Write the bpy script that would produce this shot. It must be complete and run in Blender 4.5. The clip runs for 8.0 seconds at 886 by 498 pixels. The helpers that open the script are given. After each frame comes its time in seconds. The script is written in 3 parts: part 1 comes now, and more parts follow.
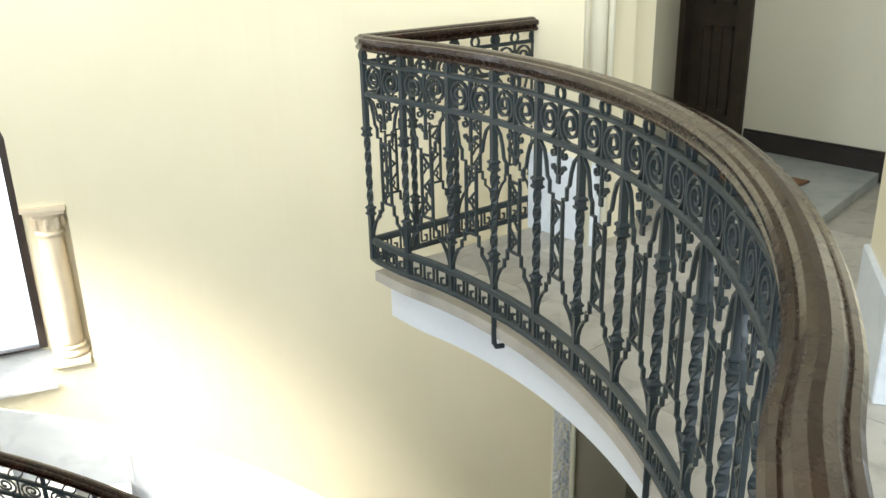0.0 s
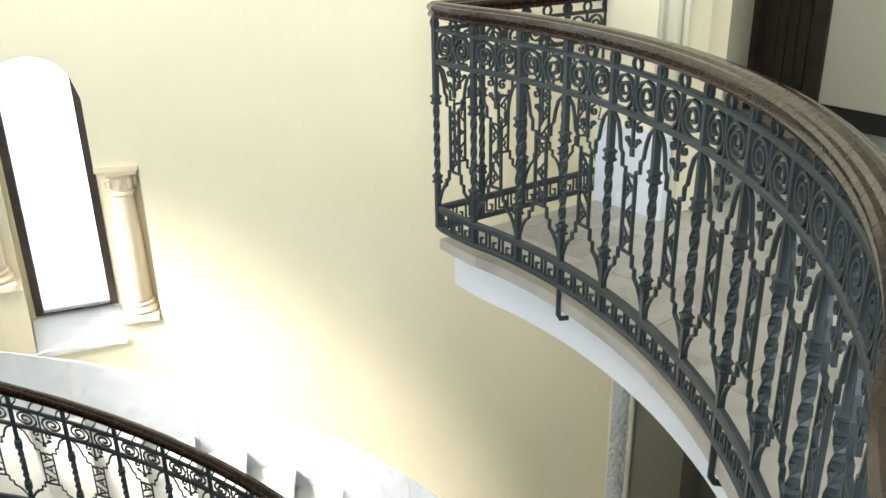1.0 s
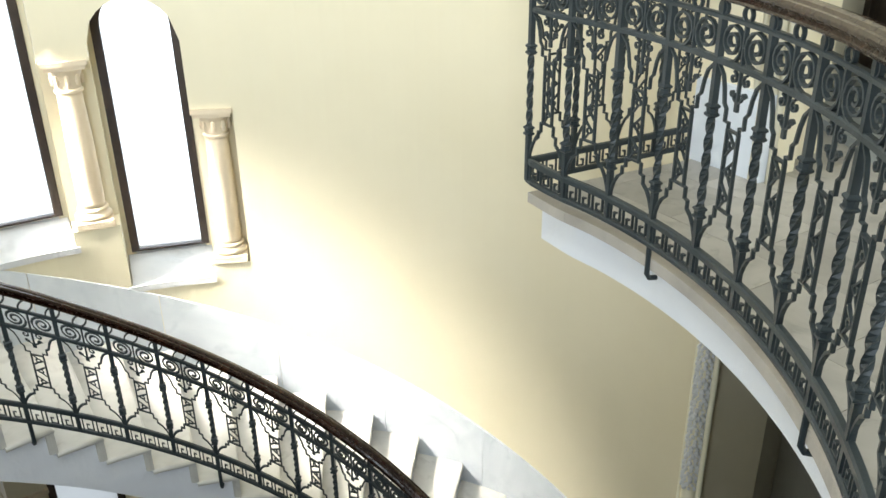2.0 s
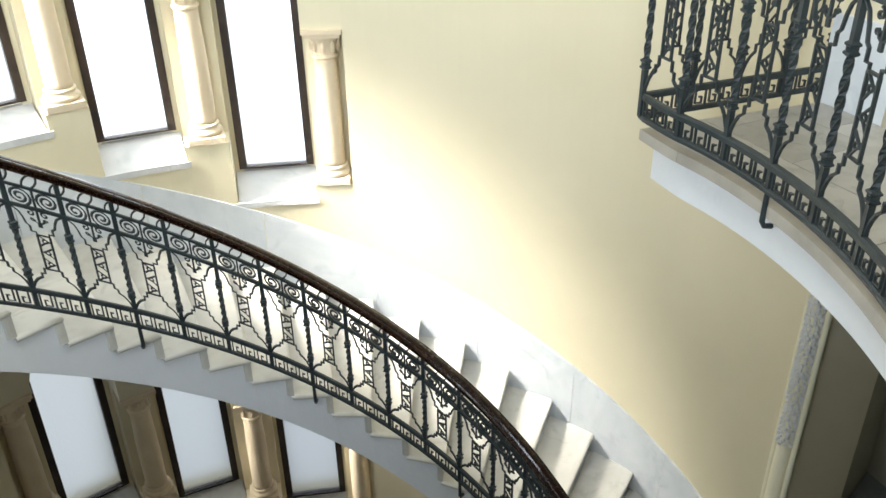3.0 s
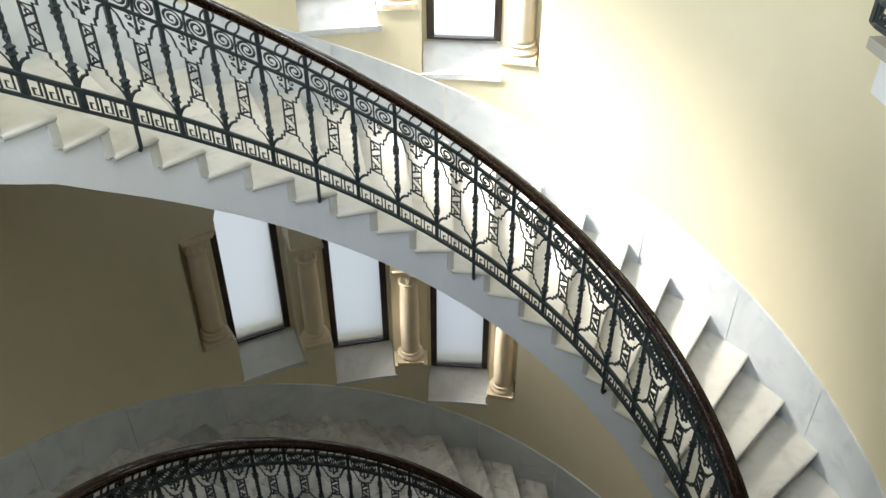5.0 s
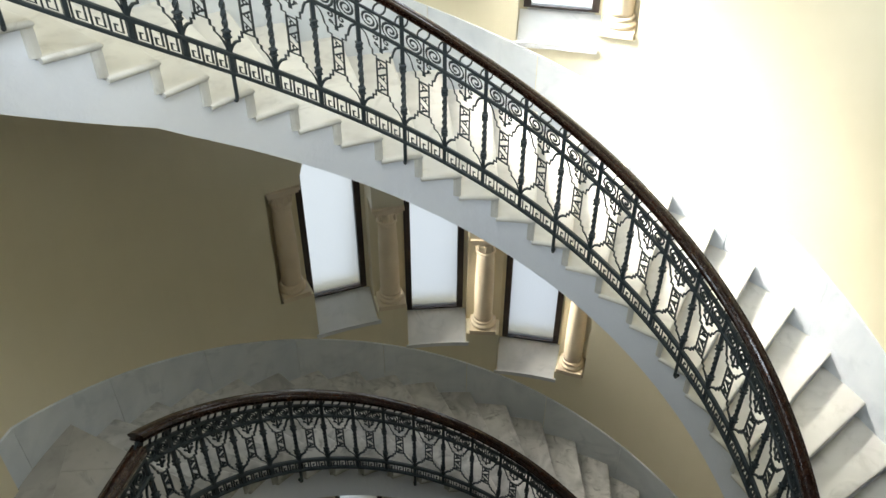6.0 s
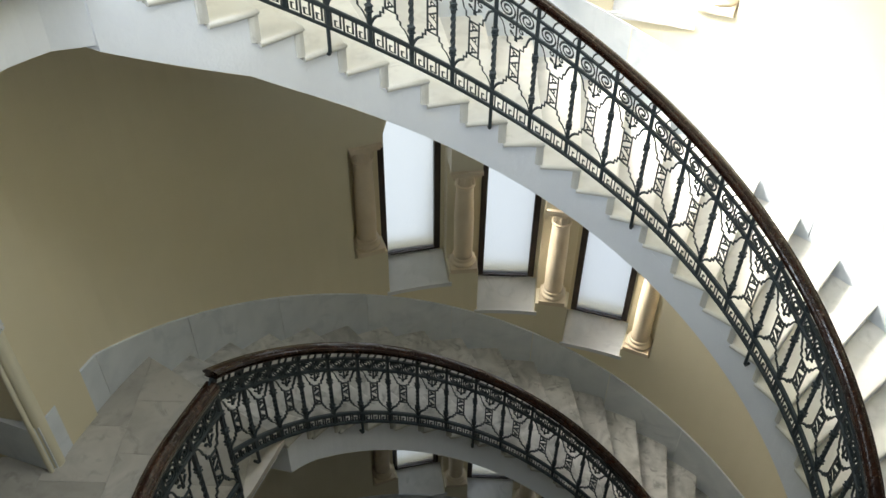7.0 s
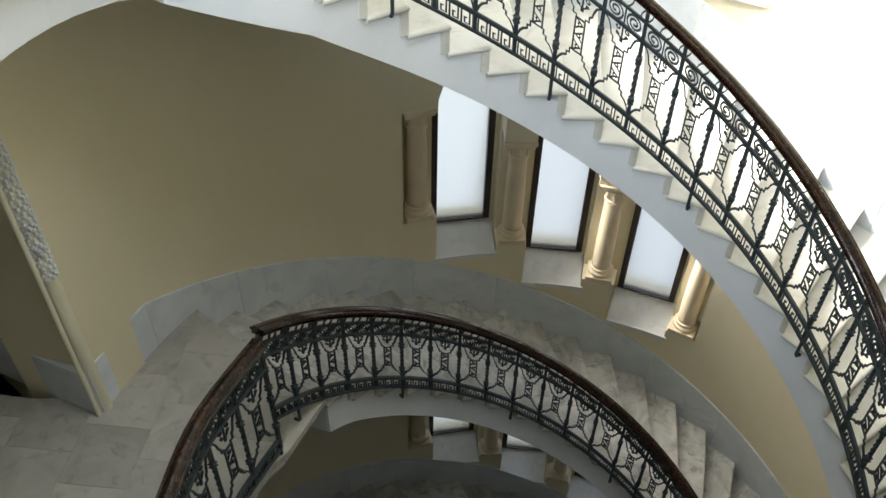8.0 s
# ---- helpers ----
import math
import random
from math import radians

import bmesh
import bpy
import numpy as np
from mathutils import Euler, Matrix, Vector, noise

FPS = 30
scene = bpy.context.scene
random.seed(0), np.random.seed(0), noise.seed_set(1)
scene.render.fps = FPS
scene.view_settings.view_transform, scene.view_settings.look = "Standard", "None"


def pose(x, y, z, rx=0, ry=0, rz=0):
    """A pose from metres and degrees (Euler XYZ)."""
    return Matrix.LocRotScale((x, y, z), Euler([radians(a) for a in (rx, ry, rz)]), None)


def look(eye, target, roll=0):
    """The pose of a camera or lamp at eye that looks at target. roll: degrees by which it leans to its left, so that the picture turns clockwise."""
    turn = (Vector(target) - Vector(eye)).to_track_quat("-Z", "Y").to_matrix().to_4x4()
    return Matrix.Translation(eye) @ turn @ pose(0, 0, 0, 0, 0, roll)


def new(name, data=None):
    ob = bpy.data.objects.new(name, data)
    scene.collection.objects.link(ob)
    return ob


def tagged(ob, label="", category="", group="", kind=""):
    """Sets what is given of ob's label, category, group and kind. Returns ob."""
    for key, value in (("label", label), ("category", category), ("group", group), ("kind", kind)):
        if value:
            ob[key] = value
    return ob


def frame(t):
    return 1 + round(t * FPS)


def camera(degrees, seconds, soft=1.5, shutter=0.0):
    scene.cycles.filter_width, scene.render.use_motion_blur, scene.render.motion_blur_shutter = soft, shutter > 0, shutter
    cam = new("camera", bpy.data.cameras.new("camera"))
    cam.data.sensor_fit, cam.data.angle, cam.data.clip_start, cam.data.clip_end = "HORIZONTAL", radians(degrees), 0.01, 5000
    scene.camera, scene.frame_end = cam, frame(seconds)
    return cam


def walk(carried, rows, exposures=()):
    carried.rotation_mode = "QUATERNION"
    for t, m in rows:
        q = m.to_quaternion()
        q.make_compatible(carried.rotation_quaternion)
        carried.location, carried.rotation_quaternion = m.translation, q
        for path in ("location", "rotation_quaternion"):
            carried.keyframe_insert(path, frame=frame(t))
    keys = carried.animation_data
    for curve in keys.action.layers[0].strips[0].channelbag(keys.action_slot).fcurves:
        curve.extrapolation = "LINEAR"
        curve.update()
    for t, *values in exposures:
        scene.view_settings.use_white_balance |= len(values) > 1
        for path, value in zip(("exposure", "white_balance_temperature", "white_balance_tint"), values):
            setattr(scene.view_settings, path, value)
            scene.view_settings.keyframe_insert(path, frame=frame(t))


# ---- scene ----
cam = camera(55.0, 8.0)
START_ROWS = [
    (0.0, pose(0.132, 0.097, 1.476, 69.60, 1.25, 2.57)),
    (0.5, pose(0.098, 0.088, 1.480, 68.95, 1.10, 3.90)),
    (1.0, pose(0.084, 0.088, 1.480, 67.60, 0.99, 6.60)),
]
PATH = [
    (2.5, (0.036, 0.11, 1.437), (-0.467, 1.815, 0.52), -0.8),
    (3, (0.026, 0.142, 1.431), (-0.58, 1.768, 0.437), -0.9),
    (3.5, (0.029, 0.156, 1.426), (-0.657, 1.71, 0.37), -0.9),
    (4, (-0.007, 0.161, 1.419), (-0.756, 1.637, 0.296), -0.5),
    (4.5, (-0.034, 0.146, 1.406), (-0.841, 1.553, 0.237), -0.3),
    (5, (-0.046, 0.127, 1.385), (-0.918, 1.461, 0.177), -0.1),
    (6.5, (-0.056, 0.083, 1.369), (-1.095, 1.204, 0.079), 0.4),
    (7, (-0.059, 0.063, 1.374), (-1.136, 1.106, 0.052), 0.7),
    (7.5, (-0.077, 0.052, 1.37), (-1.18, 1.036, 0.023), 1.0),
    (8, (-0.112, 0.063, 1.357), (-1.218, 0.995, -0.024), 1.3),
]
walk(cam, START_ROWS + [(t, look(eye, target, roll)) for t, eye, target, roll in PATH],
     [(0.0, -0.02), (3.0, -0.07), (4.5, -0.06), (5.0, 0.0), (6.5, 0.36), (8.0, 0.38)])

# ---------------------------------------------------------------- light
SKY = 0.12
world = bpy.data.worlds.new("sky")
world.use_nodes = True
wn = world.node_tree.nodes
sky = wn.new("ShaderNodeTexSky")
sky.sky_type, sky.sun_disc = "NISHITA", False
sky.sun_elevation, sky.sun_rotation = radians(48), radians(300)
wn["Background"].inputs["Strength"].default_value = SKY
world.node_tree.links.new(sky.outputs["Color"], wn["Background"].inputs["Color"])
scene.world = world
scene.view_settings.exposure = 0.0


def area_light(name, where, target, sx, sy, watts, spread=180.0, colour=(1, 1, 1)):
    data = bpy.data.lights.new(name, "AREA")
    data.shape, data.size, data.size_y, data.energy, data.color = "RECTANGLE", sx, sy, watts, colour
    data.spread = radians(spread)
    ob = new(name, data)
    ob.matrix_world = look(where, target)
    return ob


# ---------------------------------------------------------------- plan
C = Vector((-1.55, 2.21, 0))      # centre of the curved wall
R = 2.925
I = Vector((-1.41, 2.07, 0))      # centre of the open well on the stair side
RI = 1.757
L = Vector((-1.80, 1.74, 0))      # centre of the landing's curved edge
RL = 2.43
RISE, STOREY = 0.158, 3.10
WINDOW_STOREY = 3.32
A_RIGHT, A_LEFT = 43.0, 216.0     # ends of the curved wall
TOP, BOTTOM = 4.6, -9.6


def polar(c, r, deg, z=0.0):
    return Vector((c.x + r * math.cos(radians(deg)), c.y + r * math.sin(radians(deg)), z))


def inner(a, off=0.0, z=0.0, straight=True):
    """The open side of the stairs: round the well, then straight on where the flight meets the landing."""
    if a <= 180.0 or not straight:
        return polar(I, RI + off, a, z)
    t = radians(a - 180.0) * RI
    return polar(I, RI + off, 180.0, z) + Vector((-0.25 * t * t, -t, 0))


def nose_z(a):
    """Height of the line that the upper flight's railing follows, over the angle round the well."""
    return -0.367 - (194 - a) / 7.2 * RISE


# ---------------------------------------------------------------- materials
def material(name):
    m = bpy.data.materials.new(name)
    m.use_nodes = True
    return m, m.node_tree.nodes, m.node_tree.links, m.node_tree.nodes["Principled BSDF"]


def noise_tex(n, l, scale, detail=4.0, rough=0.55, distortion=0.0):
    t = n.new("ShaderNodeTexNoise")
    t.inputs["Scale"].default_value, t.inputs["Detail"].default_value = scale, detail
    t.inputs["Roughness"].default_value, t.inputs["Distortion"].default_value = rough, distortion
    geo = n.new("ShaderNodeNewGeometry")
    l.new(geo.outputs["Position"], t.inputs["Vector"])
    return t


def ramp(n, l, src, stops):
    r = n.new("ShaderNodeValToRGB")
    while len(r.color_ramp.elements) < len(stops):
        r.color_ramp.elements.new(0.5)
    for e, (p, c) in zip(r.color_ramp.elements, stops):
        e.position, e.color = p, (*c, 1)
    l.new(src, r.inputs["Fac"])
    return r


def mix(n, l, fac, a, b, mode="MIX"):
    m = n.new("ShaderNodeMix")
    m.data_type, m.blend_type = "RGBA", mode
    if isinstance(fac, float):
        m.inputs[0].default_value = fac
    else:
        l.new(fac, m.inputs[0])
    for s, v in ((6, a), (7, b)):
        if isinstance(v, tuple):
            m.inputs[s].default_value = (*v, 1)
        else:
            l.new(v, m.inputs[s])
    return m.outputs[2]


def bump(n, l, bsdf, src, strength, distance):
    b = n.new("ShaderNodeBump")
    b.inputs["Strength"].default_value, b.inputs["Distance"].default_value = strength, distance
    l.new(src, b.inputs["Height"])
    l.new(b.outputs["Normal"], bsdf.inputs["Normal"])


def surface(name, stops, scale, rough, fine=60.0, bumps=0.15, dist=0.004, metal=0.0, spread=0.0, spec=0.5):
    m, n, l, p = material(name)
    a = noise_tex(n, l, scale, 5.0)
    c = ramp(n, l, a.outputs["Fac"], stops).outputs["Color"]
    if spread:
        info = n.new("ShaderNodeObjectInfo")
        v = ramp(n, l, info.outputs["Random"], [(0.0, (1 - spread,) * 3), (1.0, (1.0, 1.0, 1.0))])
        c = mix(n, l, 1.0, c, v.outputs["Color"], "MULTIPLY")
    l.new(c, p.inputs["Base Color"])
    f = noise_tex(n, l, fine, 3.0)
    rr = n.new("ShaderNodeMapRange")
    rr.inputs["To Min"].default_value, rr.inputs["To Max"].default_value = rough - 0.08, rough + 0.08
    l.new(f.outputs["Fac"], rr.inputs["Value"])
    l.new(rr.outputs["Result"], p.inputs["Roughness"])
    p.inputs["Metallic"].default_value = metal
    p.inputs["Specular IOR Level"].default_value = spec
    bump(n, l, p, f.outputs["Fac"], bumps, dist)
    return m


def marble(name, light, dark, vein, rough, scale=2.2, spread=0.12):
    m, n, l, p = material(name)
    info = n.new("ShaderNodeObjectInfo")
    geo = n.new("ShaderNodeNewGeometry")
    off = n.new("ShaderNodeVectorMath")
    off.operation = "MULTIPLY_ADD"
    comb = n.new("ShaderNodeCombineXYZ")
    for s in "XYZ":
        l.new(info.outputs["Random"], comb.inputs[s])
    l.new(comb.outputs["Vector"], off.inputs[0])
    off.inputs[1].default_value = (13.0, 7.0, 5.0)
    l.new(geo.outputs["Position"], off.inputs[2])
    a = n.new("ShaderNodeTexNoise")
    a.inputs["Scale"].default_value, a.inputs["Detail"].default_value, a.inputs["Distortion"].default_value = scale, 6.0, 1.2
    l.new(off.outputs["Vector"], a.inputs["Vector"])
    base = ramp(n, l, a.outputs["Fac"], [(0.3, dark), (0.62, light)]).outputs["Color"]
    v = n.new("ShaderNodeTexNoise")
    v.inputs["Scale"].default_value, v.inputs["Detail"].default_value, v.inputs["Distortion"].default_value = scale * 1.3, 9.0, 0.9
    l.new(off.outputs["Vector"], v.inputs["Vector"])
    lines = ramp(n, l, v.outputs["Fac"], [(0.44, (0, 0, 0)), (0.495, (1, 1, 1)), (0.505, (1, 1, 1)), (0.56, (0, 0, 0))])
    w = n.new("ShaderNodeTexNoise")
    w.inputs["Scale"].default_value, w.inputs["Detail"].default_value = scale * 2.6, 3.0
    l.new(off.outputs["Vector"], w.inputs["Vector"])
    breaks = ramp(n, l, w.outputs["Fac"], [(0.46, (0, 0, 0)), (0.66, (0.8, 0.8, 0.8))])
    broken = mix(n, l, 1.0, lines.outputs["Color"], breaks.outputs["Color"], "MULTIPLY")
    c = mix(n, l, broken, base, vein)
    t = ramp(n, l, info.outputs["Random"], [(0.0, (1 - spread,) * 3), (1.0, (1.0, 1.0, 1.0))])
    c = mix(n, l, 1.0, c, t.outputs["Color"], "MULTIPLY")
    l.new(c, p.inputs["Base Color"])
    s = noise_tex(n, l, 14.0, 4.0)
    rr = n.new("ShaderNodeMapRange")
    rr.inputs["To Min"].default_value, rr.inputs["To Max"].default_value = rough - 0.1, rough + 0.15
    l.new(s.outputs["Fac"], rr.inputs["Value"])
    l.new(rr.outputs["Result"], p.inputs["Roughness"])
    bump(n, l, p, s.outputs["Fac"], 0.08, 0.003)
    return m


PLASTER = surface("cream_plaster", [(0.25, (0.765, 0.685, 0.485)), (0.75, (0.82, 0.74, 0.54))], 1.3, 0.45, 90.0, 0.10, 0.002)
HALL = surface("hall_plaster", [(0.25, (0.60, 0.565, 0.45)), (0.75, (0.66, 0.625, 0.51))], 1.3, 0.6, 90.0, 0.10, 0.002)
CREAM_TRIM = surface("cream_moulding", [(0.25, (0.74, 0.69, 0.52)), (0.75, (0.82, 0.77, 0.60))], 3.0, 0.5, 70.0, 0.15, 0.002)
WHITE = surface("white_paint", [(0.2, (0.77, 0.79, 0.84)), (0.7, (0.85, 0.87, 0.91))], 2.5, 0.55, 35.0, 0.35, 0.006)
IRON = surface("painted_iron", [(0.3, (0.022, 0.030, 0.033)), (0.7, (0.036, 0.046, 0.050))], 9.0, 0.42, 120.0, 0.25, 0.002, spec=0.3)
STONE = surface("edge_stone", [(0.25, (0.36, 0.33, 0.29)), (0.75, (0.52, 0.48, 0.42))], 5.0, 0.55, 60.0, 0.3, 0.004, spread=0.12)
COLUMN = surface("warm_stone", [(0.25, (0.70, 0.57, 0.40)), (0.75, (0.80, 0.68, 0.50))], 4.0, 0.5, 60.0, 0.2, 0.003)
FRAME = surface("dark_frame", [(0.3, (0.030, 0.020, 0.016)), (0.7, (0.055, 0.036, 0.028))], 8.0, 0.45, 60.0, 0.2, 0.002)
DOOR = surface("dark_door_wood", [(0.3, (0.022, 0.016, 0.010)), (0.7, (0.045, 0.032, 0.020))], 6.0, 0.4, 50.0, 0.2, 0.002)
BASEB = surface("dark_baseboard", [(0.3, (0.018, 0.014, 0.014)), (0.7, (0.035, 0.028, 0.026))], 6.0, 0.4, 50.0, 0.2, 0.002)
TREAD = marble("tread_marble", (0.70, 0.68, 0.62), (0.60, 0.58, 0.53), (0.53, 0.51, 0.46), 0.40, 2.6)
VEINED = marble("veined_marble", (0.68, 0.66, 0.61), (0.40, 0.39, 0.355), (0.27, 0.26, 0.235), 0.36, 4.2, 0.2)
TILE = marble("floor_marble", (0.52, 0.49, 0.43), (0.41, 0.385, 0.335), (0.33, 0.31, 0.27), 0.38, 3.4, 0.22)
DADO = marble("dado_marble", (0.76, 0.79, 0.82), (0.64, 0.68, 0.72), (0.60, 0.64, 0.68), 0.32, 1.8, 0.06)
SILL = marble("sill_marble", (0.80, 0.80, 0.80), (0.70, 0.71, 0.71), (0.62, 0.63, 0.63), 0.35, 2.5)
GREY = marble("grey_marble", (0.40, 0.42, 0.41), (0.31, 0.33, 0.32), (0.26, 0.28, 0.27), 0.35, 3.0)


def wood():
    m, n, l, p = material("varnished_handrail_wood")
    a = noise_tex(n, l, 7.0, 6.0, 0.6, 1.0)
    c = ramp(n, l, a.outputs["Fac"], [(0.3, (0.007, 0.003, 0.002)), (0.55, (0.022, 0.009, 0.005)), (0.75, (0.046, 0.021, 0.012))]).outputs["Color"]
    l.new(c, p.inputs["Base Color"])
    f = noise_tex(n, l, 45.0, 5.0, 0.7)
    r = ramp(n, l, f.outputs["Fac"], [(0.35, (0.14,) * 3), (0.7, (0.36,) * 3)])
    l.new(r.outputs["Color"], p.inputs["Roughness"])
    p.inputs["Coat Weight"].default_value, p.inputs["Coat Roughness"].default_value = 0.35, 0.10
    p.inputs["Specular IOR Level"].default_value = 0.25
    bump(n, l, p, f.outputs["Fac"], 0.25, 0.003)
    return m


def frosted():
    m, n, l, p = material("frosted_glass")
    p.inputs["Base Color"].default_value = (0.93, 0.95, 0.98, 1)
    p.inputs["Transmission Weight"].default_value = 1.0
    p.inputs["Roughness"].default_value = 0.55
    p.inputs["IOR"].default_value = 1.3
    f = noise_tex(n, l, 60.0, 2.0)
    bump(n, l, p, f.outputs["Fac"], 0.5, 0.004)
    return m


MAT = surface("coir_mat", [(0.3, (0.15, 0.07, 0.035)), (0.7, (0.24, 0.12, 0.06))], 18.0, 0.85, 160.0, 0.6, 0.004)
WOOD = wood()
GLASS = frosted()

# ---------------------------------------------------------------- mesh helpers


def finish(name, bm, mat, parent=None, label="", smooth=False):
    bmesh.ops.recalc_face_normals(bm, faces=bm.faces)
    me = bpy.data.meshes.new(name)
    bm.to_mesh(me)
    bm.free()
    me.materials.append(mat)
    if smooth:
        for f in me.polygons:
            f.use_smooth = True
    ob = new(name, me)
    if parent:
        ob.parent = parent
    if label:
        ob["label"] = label
    return ob


def part(name, bm, mat, parent, label="", smooth=False):
    return finish(name, bm, mat, parent, label, smooth)


def share(name, me, parent, m):
    ob = new(name, me)
    ob.parent = parent
    ob.matrix_local = m
    return ob


def box(bm, lo, hi, m=None):
    vs = [bm.verts.new((x, y, z)) for x in (lo[0], hi[0]) for y in (lo[1], hi[1]) for z in (lo[2], hi[2])]
    for q in ((0, 1, 3, 2), (4, 6, 7, 5), (0, 4, 5, 1), (2, 3, 7, 6), (0, 2, 6, 4), (1, 5, 7, 3)):
        bm.faces.new([vs[i] for i in q])
    if m:
        bmesh.ops.transform(bm, matrix=m, verts=vs)
    return vs


def cblock(bm, c, a0, a1, r0, r1, z0, z1, step=3.0):
    """A curved block between two angles, radii and heights (heights may be functions of the angle)."""
    n = max(1, math.ceil(abs(a1 - a0) / step))
    f0 = z0 if callable(z0) else (lambda a: z0)
    f1 = z1 if callable(z1) else (lambda a: z1)
    rings = []
    for i in range(n + 1):
        a = a0 + (a1 - a0) * i / n
        rings.append([bm.verts.new(polar(c, r, a, z)) for r, z in ((r0, f0(a)), (r1, f0(a)), (r1, f1(a)), (r0, f1(a)))])
    for u, v in zip(rings, rings[1:]):
        for i in range(4):
            bm.faces.new((u[i], u[(i + 1) % 4], v[(i + 1) % 4], v[i]))
    bm.faces.new(rings[0])
    bm.faces.new(rings[-1][::-1])


def sweep(bm, pts, prof, closed=False, up=Vector((0, 0, 1))):
    """A profile of (side, height) pairs carried along a line of points."""
    n = len(pts)
    rings = []
    for i, p in enumerate(pts):
        a = pts[i - 1] if i or closed else p
        b = pts[(i + 1) % n] if i < n - 1 or closed else p
        t = (b - a).normalized()
        side = t.cross(up)
        side.normalize()
        d1 = (p - a).normalized() if (p - a).length > 1e-6 else t
        k = 1.0 / max(0.45, abs(d1.dot(t)))
        rings.append([bm.verts.new(p + side * (s * k) + up * z) for s, z in prof])
    m = len(prof)
    pairs = list(zip(rings, rings[1:])) + ([(rings[-1], rings[0])] if closed else [])
    for u, v in pairs:
        for i in range(m):
            bm.faces.new((u[i], u[(i + 1) % m], v[(i + 1) % m], v[i]))
    if not closed:
        bm.faces.new(rings[0])
        bm.faces.new(rings[-1][::-1])


def strip(bm, pts, w, d, slope=0.0, closed=False):
    """A flat bar bent along (u, z) points in the plane of the railing: w wide in that plane, d deep across it."""
    n = len(pts)
    rings = []
    for i in range(n):
        a = Vector(pts[i - 1] if i or closed else pts[i])
        b = Vector(pts[(i + 1) % n] if i < n - 1 or closed else pts[i])
        t = (b - a)
        t = t.normalized() if t.length > 1e-7 else Vector((1, 0))
        q = Vector((-t.y, t.x)) * (w / 2)
        x, z = pts[i]
        rings.append([bm.verts.new((x + s * q.x, e, z + s * q.y + slope * (x + s * q.x))) for s, e in ((-1, -d / 2), (1, -d / 2), (1, d / 2), (-1, d / 2))])
    for u, v in list(zip(rings, rings[1:])) + ([(rings[-1], rings[0])] if closed else []):
        for i in range(4):
            bm.faces.new((u[i], u[(i + 1) % 4], v[(i + 1) % 4], v[i]))
    if not closed:
        bm.faces.new(rings[0])
        bm.faces.new(rings[-1][::-1])


def lathe(bm, prof, seg=20, centre=Vector((0, 0, 0)), square=False):
    rings = [[bm.verts.new(centre + Vector((r * math.cos(2 * math.pi * i / seg + (math.pi / 4 if square else 0)), r * math.sin(2 * math.pi * i / seg + (math.pi / 4 if square else 0)), z))) for i in range(seg)] for r, z in prof]
    for u, v in zip(rings, rings[1:]):
        for i in range(seg):
            bm.faces.new((u[i], u[(i + 1) % seg], v[(i + 1) % seg], v[i]))
    bm.faces.new(rings[0][::-1])
    bm.faces.new(rings[-1])


def slab(bm, outline, z0, z1):
    lo = [bm.verts.new((p[0], p[1], z0)) for p in outline]
    hi = [bm.verts.new((p[0], p[1], z1)) for p in outline]
    n = len(outline)
    for i in range(n):
        bm.faces.new((lo[i], lo[(i + 1) % n], hi[(i + 1) % n], hi[i]))
    caps = [bm.faces.new(lo[::-1]), bm.faces.new(hi)]
    bmesh.ops.triangulate(bm, faces=caps)


# ---------------------------------------------------------------- curved wall with window groups
WIN = [(155.2, 144.7, -0.515), (139.7, 129.3, -0.885), (123.7, 113.1, -1.243)]   # left, right, sill
NOTCH = [(160.8, 155.2, -0.03), (144.7, 139.7, -0.40), (129.3, 123.7, -0.77), (113.1, 107.9, -1.135)]
WIN_H, COL_H = 1.91, 1.08
NICHE, SKIN, DEEP = 0.20, 0.36, 0.56
SILL_RISE, REVEAL = 0.09, 1.1
LEVELS = [WINDOW_STOREY, 0.0, -WINDOW_STOREY, -2 * WINDOW_STOREY]

wall_bm = bmesh.new()
for a0, a1 in ((A_LEFT, NOTCH[0][0]), (NOTCH[3][1], A_RIGHT)):
    cblock(wall_bm, C, a0, a1, R, R + DEEP, BOTTOM, TOP)
for a0, a1, sill in WIN:
    zs = sorted(sill + d for d in LEVELS)
    edges = [BOTTOM] + [v for z in zs for v in (z, z + WIN_H)] + [TOP]
    for lo, hi in zip(edges[::2], edges[1::2]):
        if hi > lo:
            cblock(wall_bm, C, a0, a1, R, R + SKIN, lo, hi)
    edges = [BOTTOM] + [v for z in zs for v in (z + SILL_RISE, z + WIN_H)] + [TOP]
    for lo, hi in zip(edges[::2], edges[1::2]):
        if hi > lo:
            cblock(wall_bm, C, a0, a1, R + SKIN, R + DEEP, lo, hi)
    for u, v in ((a0, a0 - REVEAL), (a1 + REVEAL, a1)):      # rebate that holds the frame
        cblock(wall_bm, C, u, v, R + SKIN + 0.002, R + DEEP - 0.004, BOTTOM + 0.004, TOP - 0.004)
    for z in zs:                      # round arch: fill the corners above the springing
        mid, half = (a0 + a1) / 2, abs(a0 - a1) / 2
        rise = half * math.pi / 180 * R
        for s in (-1, 1):
            for k in range(6):
                u0, u1 = k / 6, (k + 1) / 6
                def arch(a, top=z + WIN_H):
                    q = min(1.0, abs(a - mid) / half)
                    return top - rise + rise * math.sqrt(max(0.0, 1 - q * q))
                cblock(wall_bm, C, mid + s * half * u0, mid + s * half * u1, R + 0.002, R + DEEP - 0.002, arch, z + WIN_H + 0.004)
